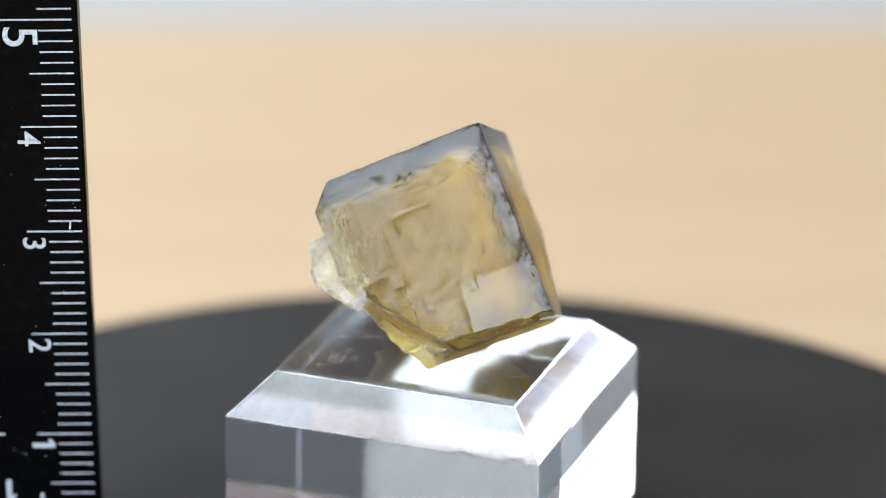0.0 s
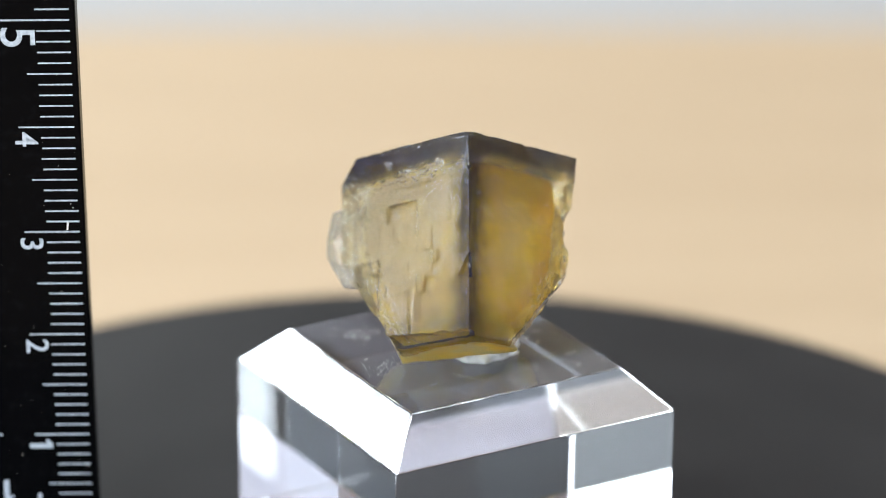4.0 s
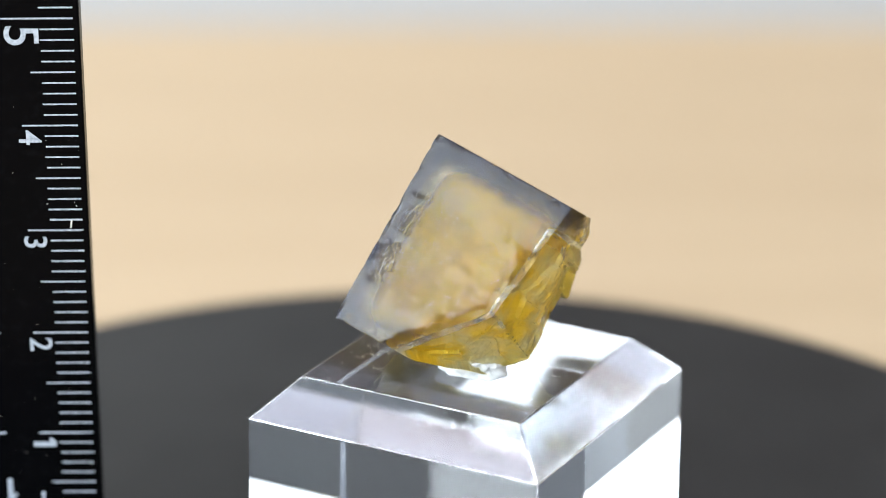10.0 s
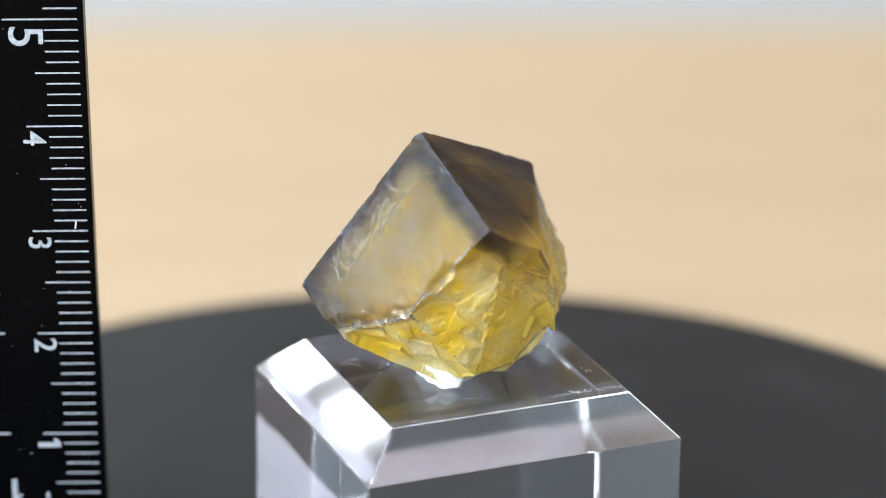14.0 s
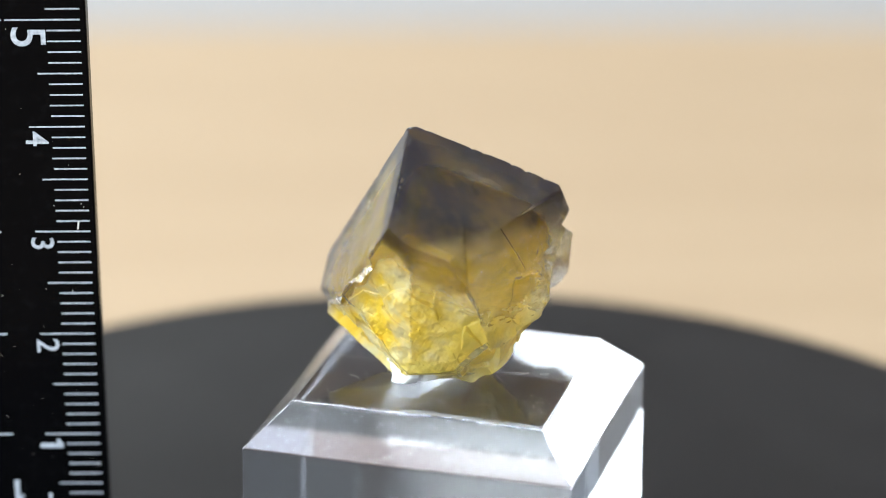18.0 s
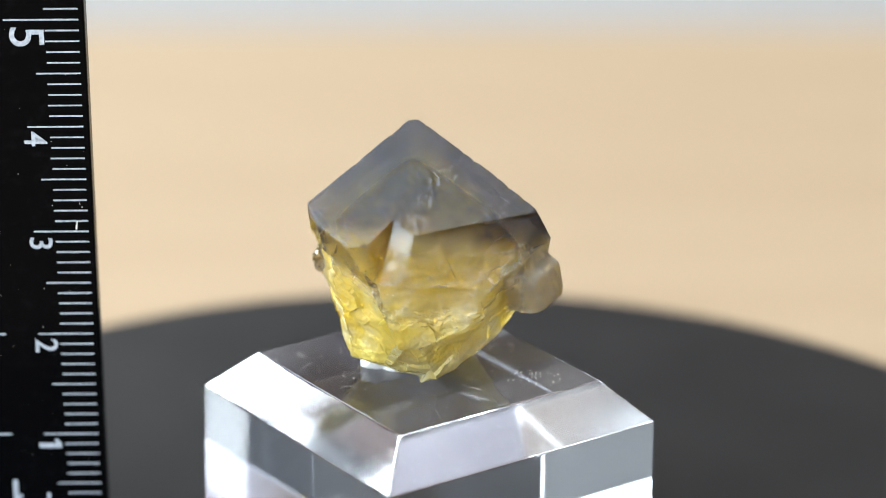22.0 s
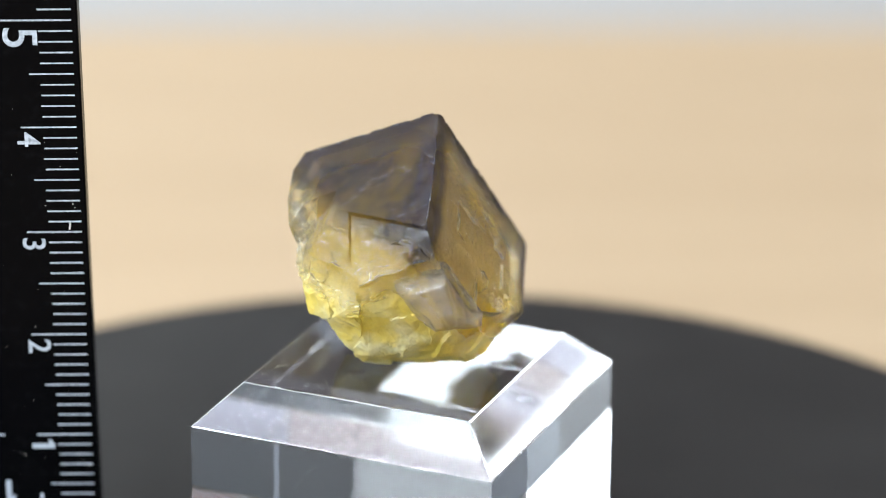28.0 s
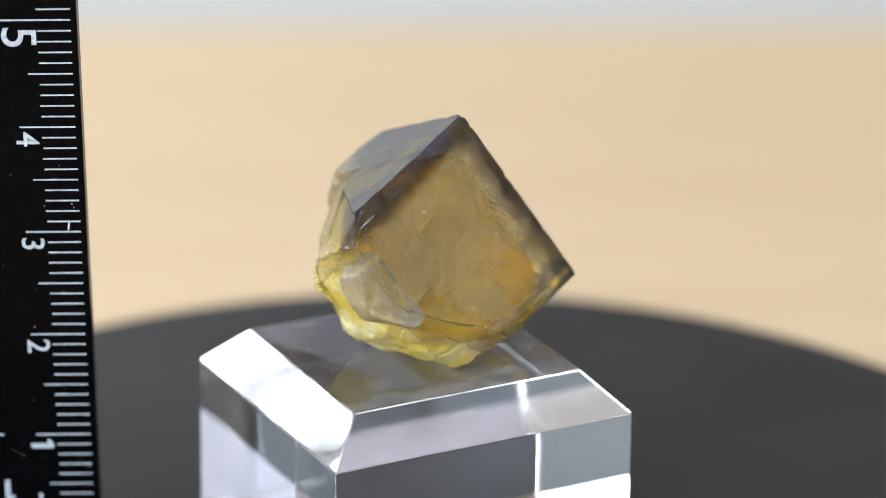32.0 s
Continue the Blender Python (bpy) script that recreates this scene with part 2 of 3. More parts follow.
bump_of(VEIL, noise_of(VEIL, 700, 4, stretch=(1, 1, 5)), 0.6, 0.0001)
CRYSTAL, HEART = shell_material(), heart_material()


# ---- building helpers ----
def mesh_of(name, bm, mat, smooth=False):
    me = bpy.data.meshes.new(name)
    bm.normal_update()
    bm.to_mesh(me)
    bm.free()
    me.materials.append(mat)
    for p in me.polygons:
        p.use_smooth = smooth
    return me


def part(name, bm, mat, parent, label="", smooth=False):
    ob = new(name, mesh_of(name, bm, mat, smooth))
    ob.parent = parent
    if label:
        ob["label"] = label
    return ob


def box(x0, x1, y0, y1, z0, z1, bevel=0.0, segments=2):
    bm = bmesh.new()
    bmesh.ops.create_cube(bm, size=1)
    for v in bm.verts:
        v.co = Vector(((x0 + x1) / 2 + v.co.x * (x1 - x0), (y0 + y1) / 2 + v.co.y * (y1 - y0), (z0 + z1) / 2 + v.co.z * (z1 - z0)))
    if bevel:
        bmesh.ops.bevel(bm, geom=bm.edges[:], offset=bevel, segments=segments, affect="EDGES", profile=0.5)
    return bm


def lathe(profile, steps=96):
    """A turned solid from (radius, height) pairs, closed top and bottom."""
    bm = bmesh.new()
    rings = [[bm.verts.new((r * math.cos(a), r * math.sin(a), z)) for a in (2 * math.pi * i / steps for i in range(steps))] for r, z in profile]
    for lower, upper in zip(rings, rings[1:]):
        for i in range(steps):
            bm.faces.new((lower[i], lower[(i + 1) % steps], upper[(i + 1) % steps], upper[i]))
    bm.faces.new(rings[0][::-1])
    bm.faces.new(rings[-1])
    return bm


def structure(name, bm, mat, label):
    ob = new(name, mesh_of(name, bm, mat))
    return tagged(ob, label, "structure", kind="structure")


# ---- the room ----
TABLE_Z, FLOOR_Z, W = -0.030, -0.780, 0.12
BACK_TURN = 2.2         # the table and the ledge stand a little askew
structure("floor", box(X0, X1, Y0, Y1, FLOOR_Z - 0.1, FLOOR_Z), FLOOR, "brown wooden floor of the room")
structure("wall_north", box(X0 - W, X1 + W, Y1, Y1 + W, FLOOR_Z - 0.1, 0.80), PINK_WALL, "plain brownish pink wall of the room")
# Unseen, and made paler than the wall below to lighten the block's bevels.
structure("wall_north_upper", box(X0 - W, X1 + W, Y1, Y1 + W, 0.80, ROOF), LIGHT_WALL, "unseen upper part of the wall, pale lilac-grey to lighten reflections")
# Reflector added out of view; it lightens the crystal's top face and the disc.
structure("reflector_north", box(X0, -0.04, Y1 - 0.012, Y1 + 0.001, TABLE_Z, 0.27, 0.002), PALE, "pale low reflector added on the wall, out of view")
structure("ledge", box(X0, X1, 0.27, Y1, FLOOR_Z, TABLE_Z - 0.004, 0.003), GREY, "pale grey painted ledge behind the table").rotation_euler.z = radians(BACK_TURN)


def joined(boxes):
    bm = bmesh.new()
    for b in boxes:
        one = box(*b)
        me = bpy.data.meshes.new("piece")
        one.to_mesh(me)
        one.free()
        bm.from_mesh(me)
        bpy.data.meshes.remove(me)
    return bm


Z0 = FLOOR_Z - 0.1
a, b, c, d = SOUTH_FILL
e, f, g, h = SIDE_WINDOW
structure("wall_south", joined([(X0 - W, e, Y0 - W, Y0, Z0, ROOF), (e, f, Y0 - W, Y0, Z0, g), (e, f, Y0 - W, Y0, h, ROOF), (f, a, Y0 - W, Y0, Z0, ROOF), (b, X1 + W, Y0 - W, Y0, Z0, ROOF), (a, b, Y0 - W, Y0, Z0, c), (a, b, Y0 - W, Y0, d, ROOF)]), LIGHT_WALL, "lilac-grey wall with a window opening and an added opening for a dim fill light")
a, b, c, d = WEST_WINDOW
e, f, g, h = CORNER_WINDOW
structure("wall_west", joined([(X0 - W, X0, Y0, a, Z0, ROOF), (X0 - W, X0, b, e, Z0, ROOF), (X0 - W, X0, f, Y1, Z0, ROOF), (X0 - W, X0, a, b, Z0, c), (X0 - W, X0, a, b, d, ROOF), (X0 - W, X0, e, f, Z0, g), (X0 - W, X0, e, f, h, ROOF)]), DARK_WALL, "dark brown wall with two large window openings")
a, b, c, d = EAST_FILL
structure("wall_east", joined([(X1, X1 + W, Y0, a, Z0, ROOF), (X1, X1 + W, b, Y1, Z0, ROOF), (X1, X1 + W, a, b, Z0, c), (X1, X1 + W, a, b, d, ROOF)]), DARK_WALL, "dark brown wall with an added opening for a fill light")
# Two pale reflectors, added where the block's right bevels would mirror dark wall.
structure("reflector_east", box(X1 - 0.012, X1 + 0.001, Y0, -0.30, 0.34, ROOF), LIGHT_WALL, "lilac-grey reflector added on the wall, out of view")
structure("reflector_east_upper", box(X1 - 0.012, X1 + 0.001, -0.299, Y1, 0.96, ROOF), LIGHT_WALL, "lilac-grey reflector added high on the wall, out of view")


a, b, c, d = ROOF_WINDOW
structure("ceiling", joined([(X0 - W, a, Y0 - W, Y1 + W, ROOF, ROOF + 0.1), (b, X1 + W, Y0 - W, Y1 + W, ROOF, ROOF + 0.1), (a, b, Y0 - W, c, ROOF, ROOF + 0.1), (a, b, d, Y1 + W, ROOF, ROOF + 0.1)]), WALL, "white ceiling with a large roof window opening")


def table():
    ob = tagged(new("table"), "pale wooden table with a plain top", "table")
    ob.location = (0, 0, FLOOR_Z)
    ob.rotation_euler.z = radians(BACK_TURN)
    h = TABLE_Z - FLOOR_Z
    part("tabletop", box(-0.72, 0.72, -0.85, 0.262, h - 0.03, h, 0.002), WOOD, ob)
    for x, y in ((-0.67, -0.8), (0.67, -0.8), (-0.67, 0.21), (0.67, 0.21)):
        part("leg", box(x - 0.03, x + 0.03, y - 0.03, y + 0.03, 0, h - 0.03, 0.003), WOOD, ob)
    return ob


table()


# ---- turntable ----
def turntable():
    base = tagged(new("turntable", mesh_of("turntable", lathe([(0.055, 0), (0.058, 0.002), (0.058, 0.018), (0.055, 0.0205)]), DISC)),
                  "low round black turntable on a pale wooden table", "turntable")
    base.location = (0, 0, TABLE_Z)
    r = 0.0655
    return part("rotating_disc", lathe([(r - 0.0035, 0.0205), (r - 0.0007, 0.0215), (r, 0.023), (r, 0.0288), (r - 0.0004, 0.0297), (r - 0.0011, 0.030)], 192), DISC, base, "flat round matt black disc")


disc = turntable()


# ---- clear display block ----
BLOCK = (-0.001066, 0.002612)      # its middle on the disc


def display_block():
    a, b, ai, bi, z1, z2 = 0.0150, 0.014618, 0.011403, 0.010997, 0.0153, 0.01897
    bm = bmesh.new()
    rings = [[bm.verts.new((sx * w, sy * d, z)) for sx, sy in ((1, 1), (-1, 1), (-1, -1), (1, -1))] for w, d, z in ((a, b, 0.0002), (a, b, z1), (ai, bi, z2))]
    for lower, upper in zip(rings, rings[1:]):
        for i in range(4):
            bm.faces.new((lower[i], lower[(i + 1) % 4], upper[(i + 1) % 4], upper[i]))
    bm.faces.new(rings[0][::-1])
    bm.faces.new(rings[-1])
    bmesh.ops.bevel(bm, geom=bm.edges[:], offset=0.00012, segments=2, affect="EDGES", profile=0.5)
    bm.normal_update()
    for f in bm.faces:
        if 0.5 < f.normal.z < 0.9 and f.calc_area() > 1e-5:
            f.material_index = 1
    ob = tagged(new("display_block", mesh_of("display_block", bm, GLASS)), "clear square acrylic block with sloping polished top edges", "display block")
    ob.data.materials.append(HAZY)
    return ob


block = display_block()


def dust():
    """Specks and curled fibres on the block's top and sloping edges."""
    rng = random.Random(8)
    bm = bmesh.new()

    def place(u, v):
        x, y = u * 0.0113, v * 0.0109
        return Vector((x, y, 0.01899))

    for k in range(420):
        spread = 0.35 if k % 3 else 1.0
        c = (-0.62, -0.55) if k % 2 else (0.15, -0.7)
        u, v = c[0] + rng.gauss(0, 0.3) * spread, c[1] + rng.gauss(0, 0.3) * spread
        if k % 3 == 0:
            u, v = rng.uniform(-0.98, 0.98), rng.uniform(-0.98, 0.98)
        if max(abs(u), abs(v)) > 0.98:
            continue
        r = 0.000014 + 0.00005 * rng.random() ** 5
        m = Matrix.Translation(place(u, v) + Vector((0, 0, r * 0.4))) @ Matrix.Rotation(rng.random() * 6, 4, "Z") @ Matrix.Diagonal((1 + rng.random(), 1, 0.5, 1))
        bmesh.ops.create_icosphere(bm, subdivisions=1, radius=r, matrix=m)
    for k in range(22):
        u, v, a, bend = rng.uniform(-0.9, 0.9), rng.uniform(-0.9, 0.9), rng.random() * 6.3, rng.uniform(-0.5, 0.5)
        p, r, step, last = place(u, v), 0.0000055, 0.00014 + 0.00016 * rng.random(), None
        for i in range(9):
            side = Vector((-math.sin(a), math.cos(a), 0)) * r
            ring = [bm.verts.new(p + side), bm.verts.new(p - side), bm.verts.new(p - side + Vector((0, 0, 2 * r))), bm.verts.new(p + side + Vector((0, 0, 2 * r)))]
            if last:
                for j in range(4):
                    bm.faces.new((last[j], last[(j + 1) % 4], ring[(j + 1) % 4], ring[j]))
            last = ring
            p = p + Vector((math.cos(a), math.sin(a), 0)) * step
            a += bend + rng.uniform(-0.25, 0.25)
            if max(abs(p.x) / 0.0113, abs(p.y) / 0.0109) > 1:
                break
    return tagged(new("dust", mesh_of("dust", bm, LINT)), "white dust specks and curled lint on the clear block", "dust", kind="stuff")


specks = dust()

# ---- the crystal ----
# Its frame: the corner where the three cube faces meet, in centimetres from the disc's middle, and the ways of its edges.
CORNER = Vector((0.332, 0.121, 2.747 + 1.530))
E1, E2 = Vector((0.5146, -0.2744, -0.8123)).normalized(), Vector((-0.0935, 0.9238, -0.3712))
E2 = (E2 - E1 * E1.dot(E2)).normalized()
E3 = E1.cross(E2)
STONE = Matrix(((E1.x, E2.x, E3.x, CORNER.x / 100), (E1.y, E2.y, E3.y, CORNER.y / 100), (E1.z, E2.z, E3.z, CORNER.z / 100), (0, 0, 0, 1)))
# Faces and breaks that bound it: outward normals along the edges, and their distances.
CUTS = [((-1.0, 0.0, -0.04), -0.080), ((0.0, -1.0, -0.06), -0.060), ((0.02, 0.03, -1.0), -0.060),
        ((0.496, 0.073, 0.865), 2.205), ((-0.474, 0.508, 0.719), 1.505), ((0.593, 0.696, -0.405), 1.584), ((0.110, 0.912, -0.395), 1.262),
        ((0.959, 0.248, 0.135), 2.104), ((-0.701, 0.008, 0.713), 1.073), ((0.527, -0.510, 0.680), 1.68), ((-0.057, 0.359, 0.932), 1.961),
        ((-0.101, 0.995, 0.013), 1.503), ((0.579, 0.752, 0.315), 2.351), ((0.999, -0.022, 0.041), 1.922), ((-0.62, 0.544, 0.567), 1.215),
        ((-0.577, -0.577, -0.577), -0.150),
        ((0.35, -0.15, 0.92), 1.945), ((0.1, 0.7, 0.7), 2.215)]


def cut_solid(limits, cuts):
    """A box in the crystal's axes with planes cut off it."""
    bm = box(*limits)
    for n, d in cuts:
        n = Vector(n).normalized()
        r = bmesh.ops.bisect_plane(bm, geom=bm.verts[:] + bm.edges[:] + bm.faces[:], plane_co=n * d, plane_no=n, clear_outer=True)
        edges = [e for e in r["geom_cut"] if isinstance(e, bmesh.types.BMEdge)]
        if edges:
            bmesh.ops.contextual_create(bm, geom=edges)
    bmesh.ops.recalc_face_normals(bm, faces=bm.faces[:])
    return bm


def fine_mesh(bm, voxel):
    """The solid's skin as an even fine net."""
    me = bpy.data.meshes.new("rough")
    bm.to_mesh(me)
    bm.free()
    ob = new("rough", me)
    mod = ob.modifiers.new("net", "REMESH")
    mod.mode, mod.voxel_size, mod.adaptivity = "VOXEL", voxel, 0.0
    made = bpy.data.meshes.new_from_object(ob.evaluated_get(bpy.context.evaluated_depsgraph_get()))
    bpy.data.objects.remove(ob)
    bpy.data.meshes.remove(me)
    return made


def chance(*k):
    v = math.sin(sum(a * b for a, b in zip(k, (12.9898, 78.233, 37.719, 4.581)))) * 43758.5453
    return v - math.floor(v)


def scoops(p, size, seed, kind="DISTANCE", power=2):
    """A broken surface of shallow bowls with sharp ridges between: 0 on the far ridges, about 1 in the bowls."""
    far = noise.voronoi(p / size + Vector((seed, seed * 1.7, seed * 0.3)), distance_metric=kind)[0]
    return 1.0 - min(1.0, far[0]) ** power


def mosaic(u, v, size, seed):
    """Heights, 0 to 1, of a patchwork of rectangles in rows."""
    i = math.floor(u / size + 0.35 * math.sin(v * 2.1 / size + seed))
    j = math.floor(v / (size * (0.7 + 0.9 * chance(i, seed))) + chance(i, seed, 5) * 7)
    return chance(i, j, seed, 9)


def plates(u, v, size, seed):
    """Heights, 0 to 1, of crowded uneven small plates."""
    q = Vector((u, v, 0)) + 0.03 * noise.noise_vector(Vector((u * 7, v * 7, seed)))
    c = noise.voronoi(Vector((q.x / size, q.y / size * 0.8, seed)), distance_metric="CHEBYCHEV")[1][0]
    return chance(c.x, c.y, c.z)


def ease(x, low, high):
    x = min(1.0, max(0.0, (x - low) / (high - low)))
    return x * x * (3 - 2 * x)


CLEAVAGE = [Vector(n).normalized() for n in ((1, 1, 1), (1, 1, -1), (1, -1, 1), (-1, 1, 1), (1, -1, -1), (-1, 1, -1), (-1, -1, 1), (-1, -1, -1))]


def facets(p, size, seed, tilt, drop):
    """A surface broken into small flat planes that lean along the cleavage, with steps between."""
    c = noise.voronoi(p / size + Vector((seed, seed * 1.7, seed * 0.3)))[1][0]
    lean = CLEAVAGE[int(chance(c.x, c.y, c.z) * 8) % 8]
    return drop * chance(c.y, c.z, c.x, 2.0) + tilt * (p / size + Vector((seed, seed * 1.7, seed * 0.3)) - c).dot(lean) * size


# Plates on the front face: from and to along the two edges, and how far each stands proud (or lies back).
PLATES = [(0.58, 0.92, 0.74, 0.90, -0.020), (0.58, 0.74, 0.90, 1.12, -0.028), (0.74, 0.92, 0.90, 1.04, -0.012), (0.36, 0.58, 0.86, 1.20, 0.006), (0.86, 1.06, 0.54, 0.73, 0.012),
          (1.09, 1.20, 0.46, 0.54, 0.020), (1.28, 1.45, 0.63, 0.73, 0.018), (1.20, 1.33, 0.54, 0.62, 0.010), (1.41, 1.80, 0.84, 1.14, 0.018), (1.30, 1.60, 1.14, 1.24, 0.010),
          (1.05, 1.17, 1.22, 1.34, 0.022), (0.16, 0.60, 1.42, 1.62, 0.006), (0.62, 0.96, 1.24, 1.40, 0.010), (1.06, 1.30, 0.84, 1.06, 0.008), (0.70, 0.84, 0.30, 0.50, 0.007)]


LIMITS = (1.941, 1.640, 1.760)
# the breaks stand a little proud before their surface is carved
WHOLE = [(n, d + (0.0 if d < 0 else 0.015)) for n, d in CUTS]
PLANES = [(Vector(n).normalized(), d) for n, d in WHOLE]
GROWN = [(Vector((-1, 0, 0)), 0.0), (Vector((0, -1, 0)), 0.0), (Vector((0, 0, -1)), 0.0)] + [(n, d) for n, d in PLANES if max(-n.x, -n.y, -n.z) > 0.85 or n.x + n.y + n.z < -1.5]
BROKEN = [(Vector((1, 0, 0)), LIMITS[0]), (Vector((0, 1, 0)), LIMITS[1]), (Vector((0, 0, 1)), LIMITS[2])] + [(n, d) for n, d in PLANES if max(-n.x, -n.y, -n.z) <= 0.85 and n.x + n.y + n.z >= -1.5]


def face_lines(a, b, seed):
    """Fine ledges, 0 to 1, that run along a with ragged ends."""
    row = math.floor(b / 0.022 + 0.8 * noise.noise(Vector((a * 6, b * 6, seed))))
    return chance(row, math.floor(a / (0.05 + 0.09 * chance(row, seed)) + 9 * chance(row, seed, 2)), seed)


def top_break(p, plain):
    """How far down the top is broken off: a notch of two flat cleavage planes, and beside it a striped plane that slopes to the base."""
    u, v, w = p
    wob = 0.008 * noise.noise(Vector((v * 10.0, w * 10.0, 4.0)))
    notch = min(1.45 * (w - 0.755 - 0.15 * (v - 1.0) + wob), 0.72 * (v - 1.0 + wob))
    far = 0.86 * (w - 1.06 - (0.90 - v) * 0.575 + wob)
    if max(notch, far) <= 0:
        return 0.0
    stripe = far / 0.030 + 0.6 * noise.noise(p * 4)
    slope = 0.68 * far + 0.006 * (math.floor(stripe) - stripe + 0.5) * ease(0.5 - far, 0.1, 0.3) + (0.03 if v < 0.84 + 0.2 * far else 0.0) if far > 0 else 0.0
    drop = max(notch, slope)
    deep = 0.088 - 0.04 * w + min(drop, 0.18 + 0.3 * drop) + (0.12 if plain else 0.0)
    if not plain:
        deep += (0.5 * facets(p, 0.24, 5.5, 0.16, 0.02) + 0.3 * facets(p, 0.10, 1.5, 0.12, 0.01)) * ease(max(notch, far), 0.16, 0.4)
    return deep


def side_break(p, plain):
    """How far in the side face is broken off towards the base, behind a stepped line."""
    u, v, w = p
    over = max(min((v - 0.70 - (1.66 - u) * 0.98) * 0.71, u - 1.10), min(v - 1.17 - 0.35 * (u - 0.66), u - 0.55), min(v - 1.36, u - 0.37))
    over += 0.09 * noise.noise(Vector((u * 4.0, v * 4.0, 4.0))) + 0.05 * noise.noise(Vector((u * 11.0, v * 11.0, 2.0))) + 0.03 * (mosaic(u, v, 0.12, 4.0) - 0.5)
    if over <= 0:
        return 0.0
    near = ease(over, 0.0, 0.16)
    rough = 0.05 if plain else 0.05 * scoops(p, 0.45, 9.4) + 0.25 * facets(p, 0.30, 2.4, 0.22, 0.02) + 0.15 * facets(p, 0.12, 6.4, 0.16, 0.008) + 0.02 * noise.fractal(p * 6.0, 0.9, 2.1, 4)
    return 0.06 + 0.02 * u + 0.03 * v + 0.26 * over * near + rough * near + (0.12 if plain else 0.0)


def relief(p, plain=False):
    """The way the skin at p (centimetres along the cube's edges) goes in."""
    u, v, w = p
    g, gn = max((p.dot(n) - d, i) for i, (n, d) in enumerate(GROWN))
    b, bn = max((p.dot(n) - d, i) for i, (n, d) in enumerate(BROKEN))
    broken = ease(b - g, -0.012, 0.012)
    way = Vector((0, 0, 0))
    if broken > 0:
        n = BROKEN[bn][0]
        q = p + 0.07 * noise.noise_vector(p * 3.0)
        deep = 0.06 if plain else 0.05 * scoops(q, 0.55, 3.1) + 0.5 * facets(q, 0.40, 5.3, 0.22, 0.015) + 0.22 * facets(q, 0.17, 2.3, 0.18, 0.008) + 0.18 * facets(q, 0.075, 7.7, 0.13, 0.006) + 0.030 * noise.fractal(p * 4.0, 0.9, 2.1, 4) + 0.05 * noise.noise(p * 1.9) - 0.035
        deep *= (0.3 + 0.7 * ease(-g, 0.0, 0.22)) * (0.2 if n.x > 0.9 else 1.0)
        if n.y > 0.55:
            deep += 0.08 * ease(u, 0.30, 0.36)      # the recess under the overhanging top slab
        way -= n * (deep * broken)
    if broken < 1:
        n = GROWN[gn][0]
        if -n.y > 0.85:         # the face with the patchwork of growth steps
            calm = ease(w - 0.26 + 0.12 * noise.noise(Vector((u * 5, 0, 3))), 0.0, 0.04) * (0.0 if u > 1.38 and w < 0.82 else 1.0)
            calm *= ease(u - 0.30 - 0.40 * noise.noise(Vector((w * 4, 1, 7))), 0.0, 0.04)
            deep = 0.01 + calm * (0.006 * (mosaic(u, w, 0.33, 1.0) - 0.5) + 0.005 * (mosaic(w, u, 0.15, 2.0) - 0.5) + 0.011 * (plates(u, w, 0.036, 3.0) - 0.5) + 0.004 * (plates(u, w, 0.075, 8.0) - 0.5))
            su, sw = u + 0.008 * noise.noise(Vector((u * 9, w * 9, 1))), w + 0.008 * noise.noise(Vector((u * 9, w * 9, 5)))
            for u0, u1, w0, w1, proud in PLATES:
                if u0 < su < u1 and w0 < sw < w1:
                    deep -= 1.5 * proud
            if 1.20 < su + 0.3 * sw < 1.44 and sw < 0.07 + 0.75 * (su - 1.16) and sw < 0.26:
                deep += 0.035        # a chip off the edge
            over = max(min(u - 1.04, w - 1.38), min(u - 1.17, w - 1.27), u - 1.90 + 0.11 * w) + 0.03 * noise.noise(Vector((u * 6, w * 6, 8)))
            if over > 0:            # broken away at the lower corner
                deep += 0.02 + 0.40 * over + (0.03 if plain else 0.05 * scoops(p, 0.20, 4.4) + 0.4 * facets(p, 0.15, 4.4, 0.25, 0.03))
        elif -n.z > 0.85:       # the smoother side face, with bands of etched ledges
            etched = ease(noise.noise(Vector((u * 4.2, v * 1.5, 9.0))) + 0.35 * noise.noise(Vector((u * 16, v * 9, 2.0))), -0.16, -0.04)
            etched *= ease(u - 0.16 * noise.noise(Vector((v * 4, 3, 1))), 0.62, 0.78) * ease(v, 0.10, 0.20) * ease(1.66 - u, 0.0, 0.12)
            deep = 0.007 * etched * (face_lines(v, u, 5.0) - 0.5) + 0.004 * etched * (mosaic(u, v, 0.11, 5.0) - 0.5)
            if 1.33 < u < 1.42 and 0.42 < v < 0.60:
                deep -= 0.006
        else:
            veins = min(abs(w - 0.70 - 0.44 * max(0.0, v - 0.36)) - 0.05, abs(w - 1.28) - 0.06 if v < 0.4 else 1.0)
            veins = ease(0.02 - veins + 0.09 * noise.noise(Vector((v * 7, w * 7, 5.0))), 0.0, 0.03)
            deep = 0.009 * (plates(v, w, 0.045, 4.0) - 0.5) * veins + 0.0015 * mosaic(v, w, 0.22, 8.0)
        way -= n * (deep * (1 - broken))
    # small chips along the edges between the grown faces
    near = sorted((p.dot(n) - d for n, d in GROWN[3:6]), reverse=True)[1]
    if near > -0.05:
        way += Vector((0.6, 0.6, 0.6)) * 0.014 * ease(noise.noise(p * 16.0) + 0.5 * noise.noise(p * 41.0), 0.16, 0.36) * ease(near, -0.05, -0.015)
    # the hollow under the break in the top face
    at = p + way
    cut = side_break(at, plain)
    if cut and at.z < cut:
        way.z += cut - at.z
    at = p + way
    hollow = top_break(at, plain)
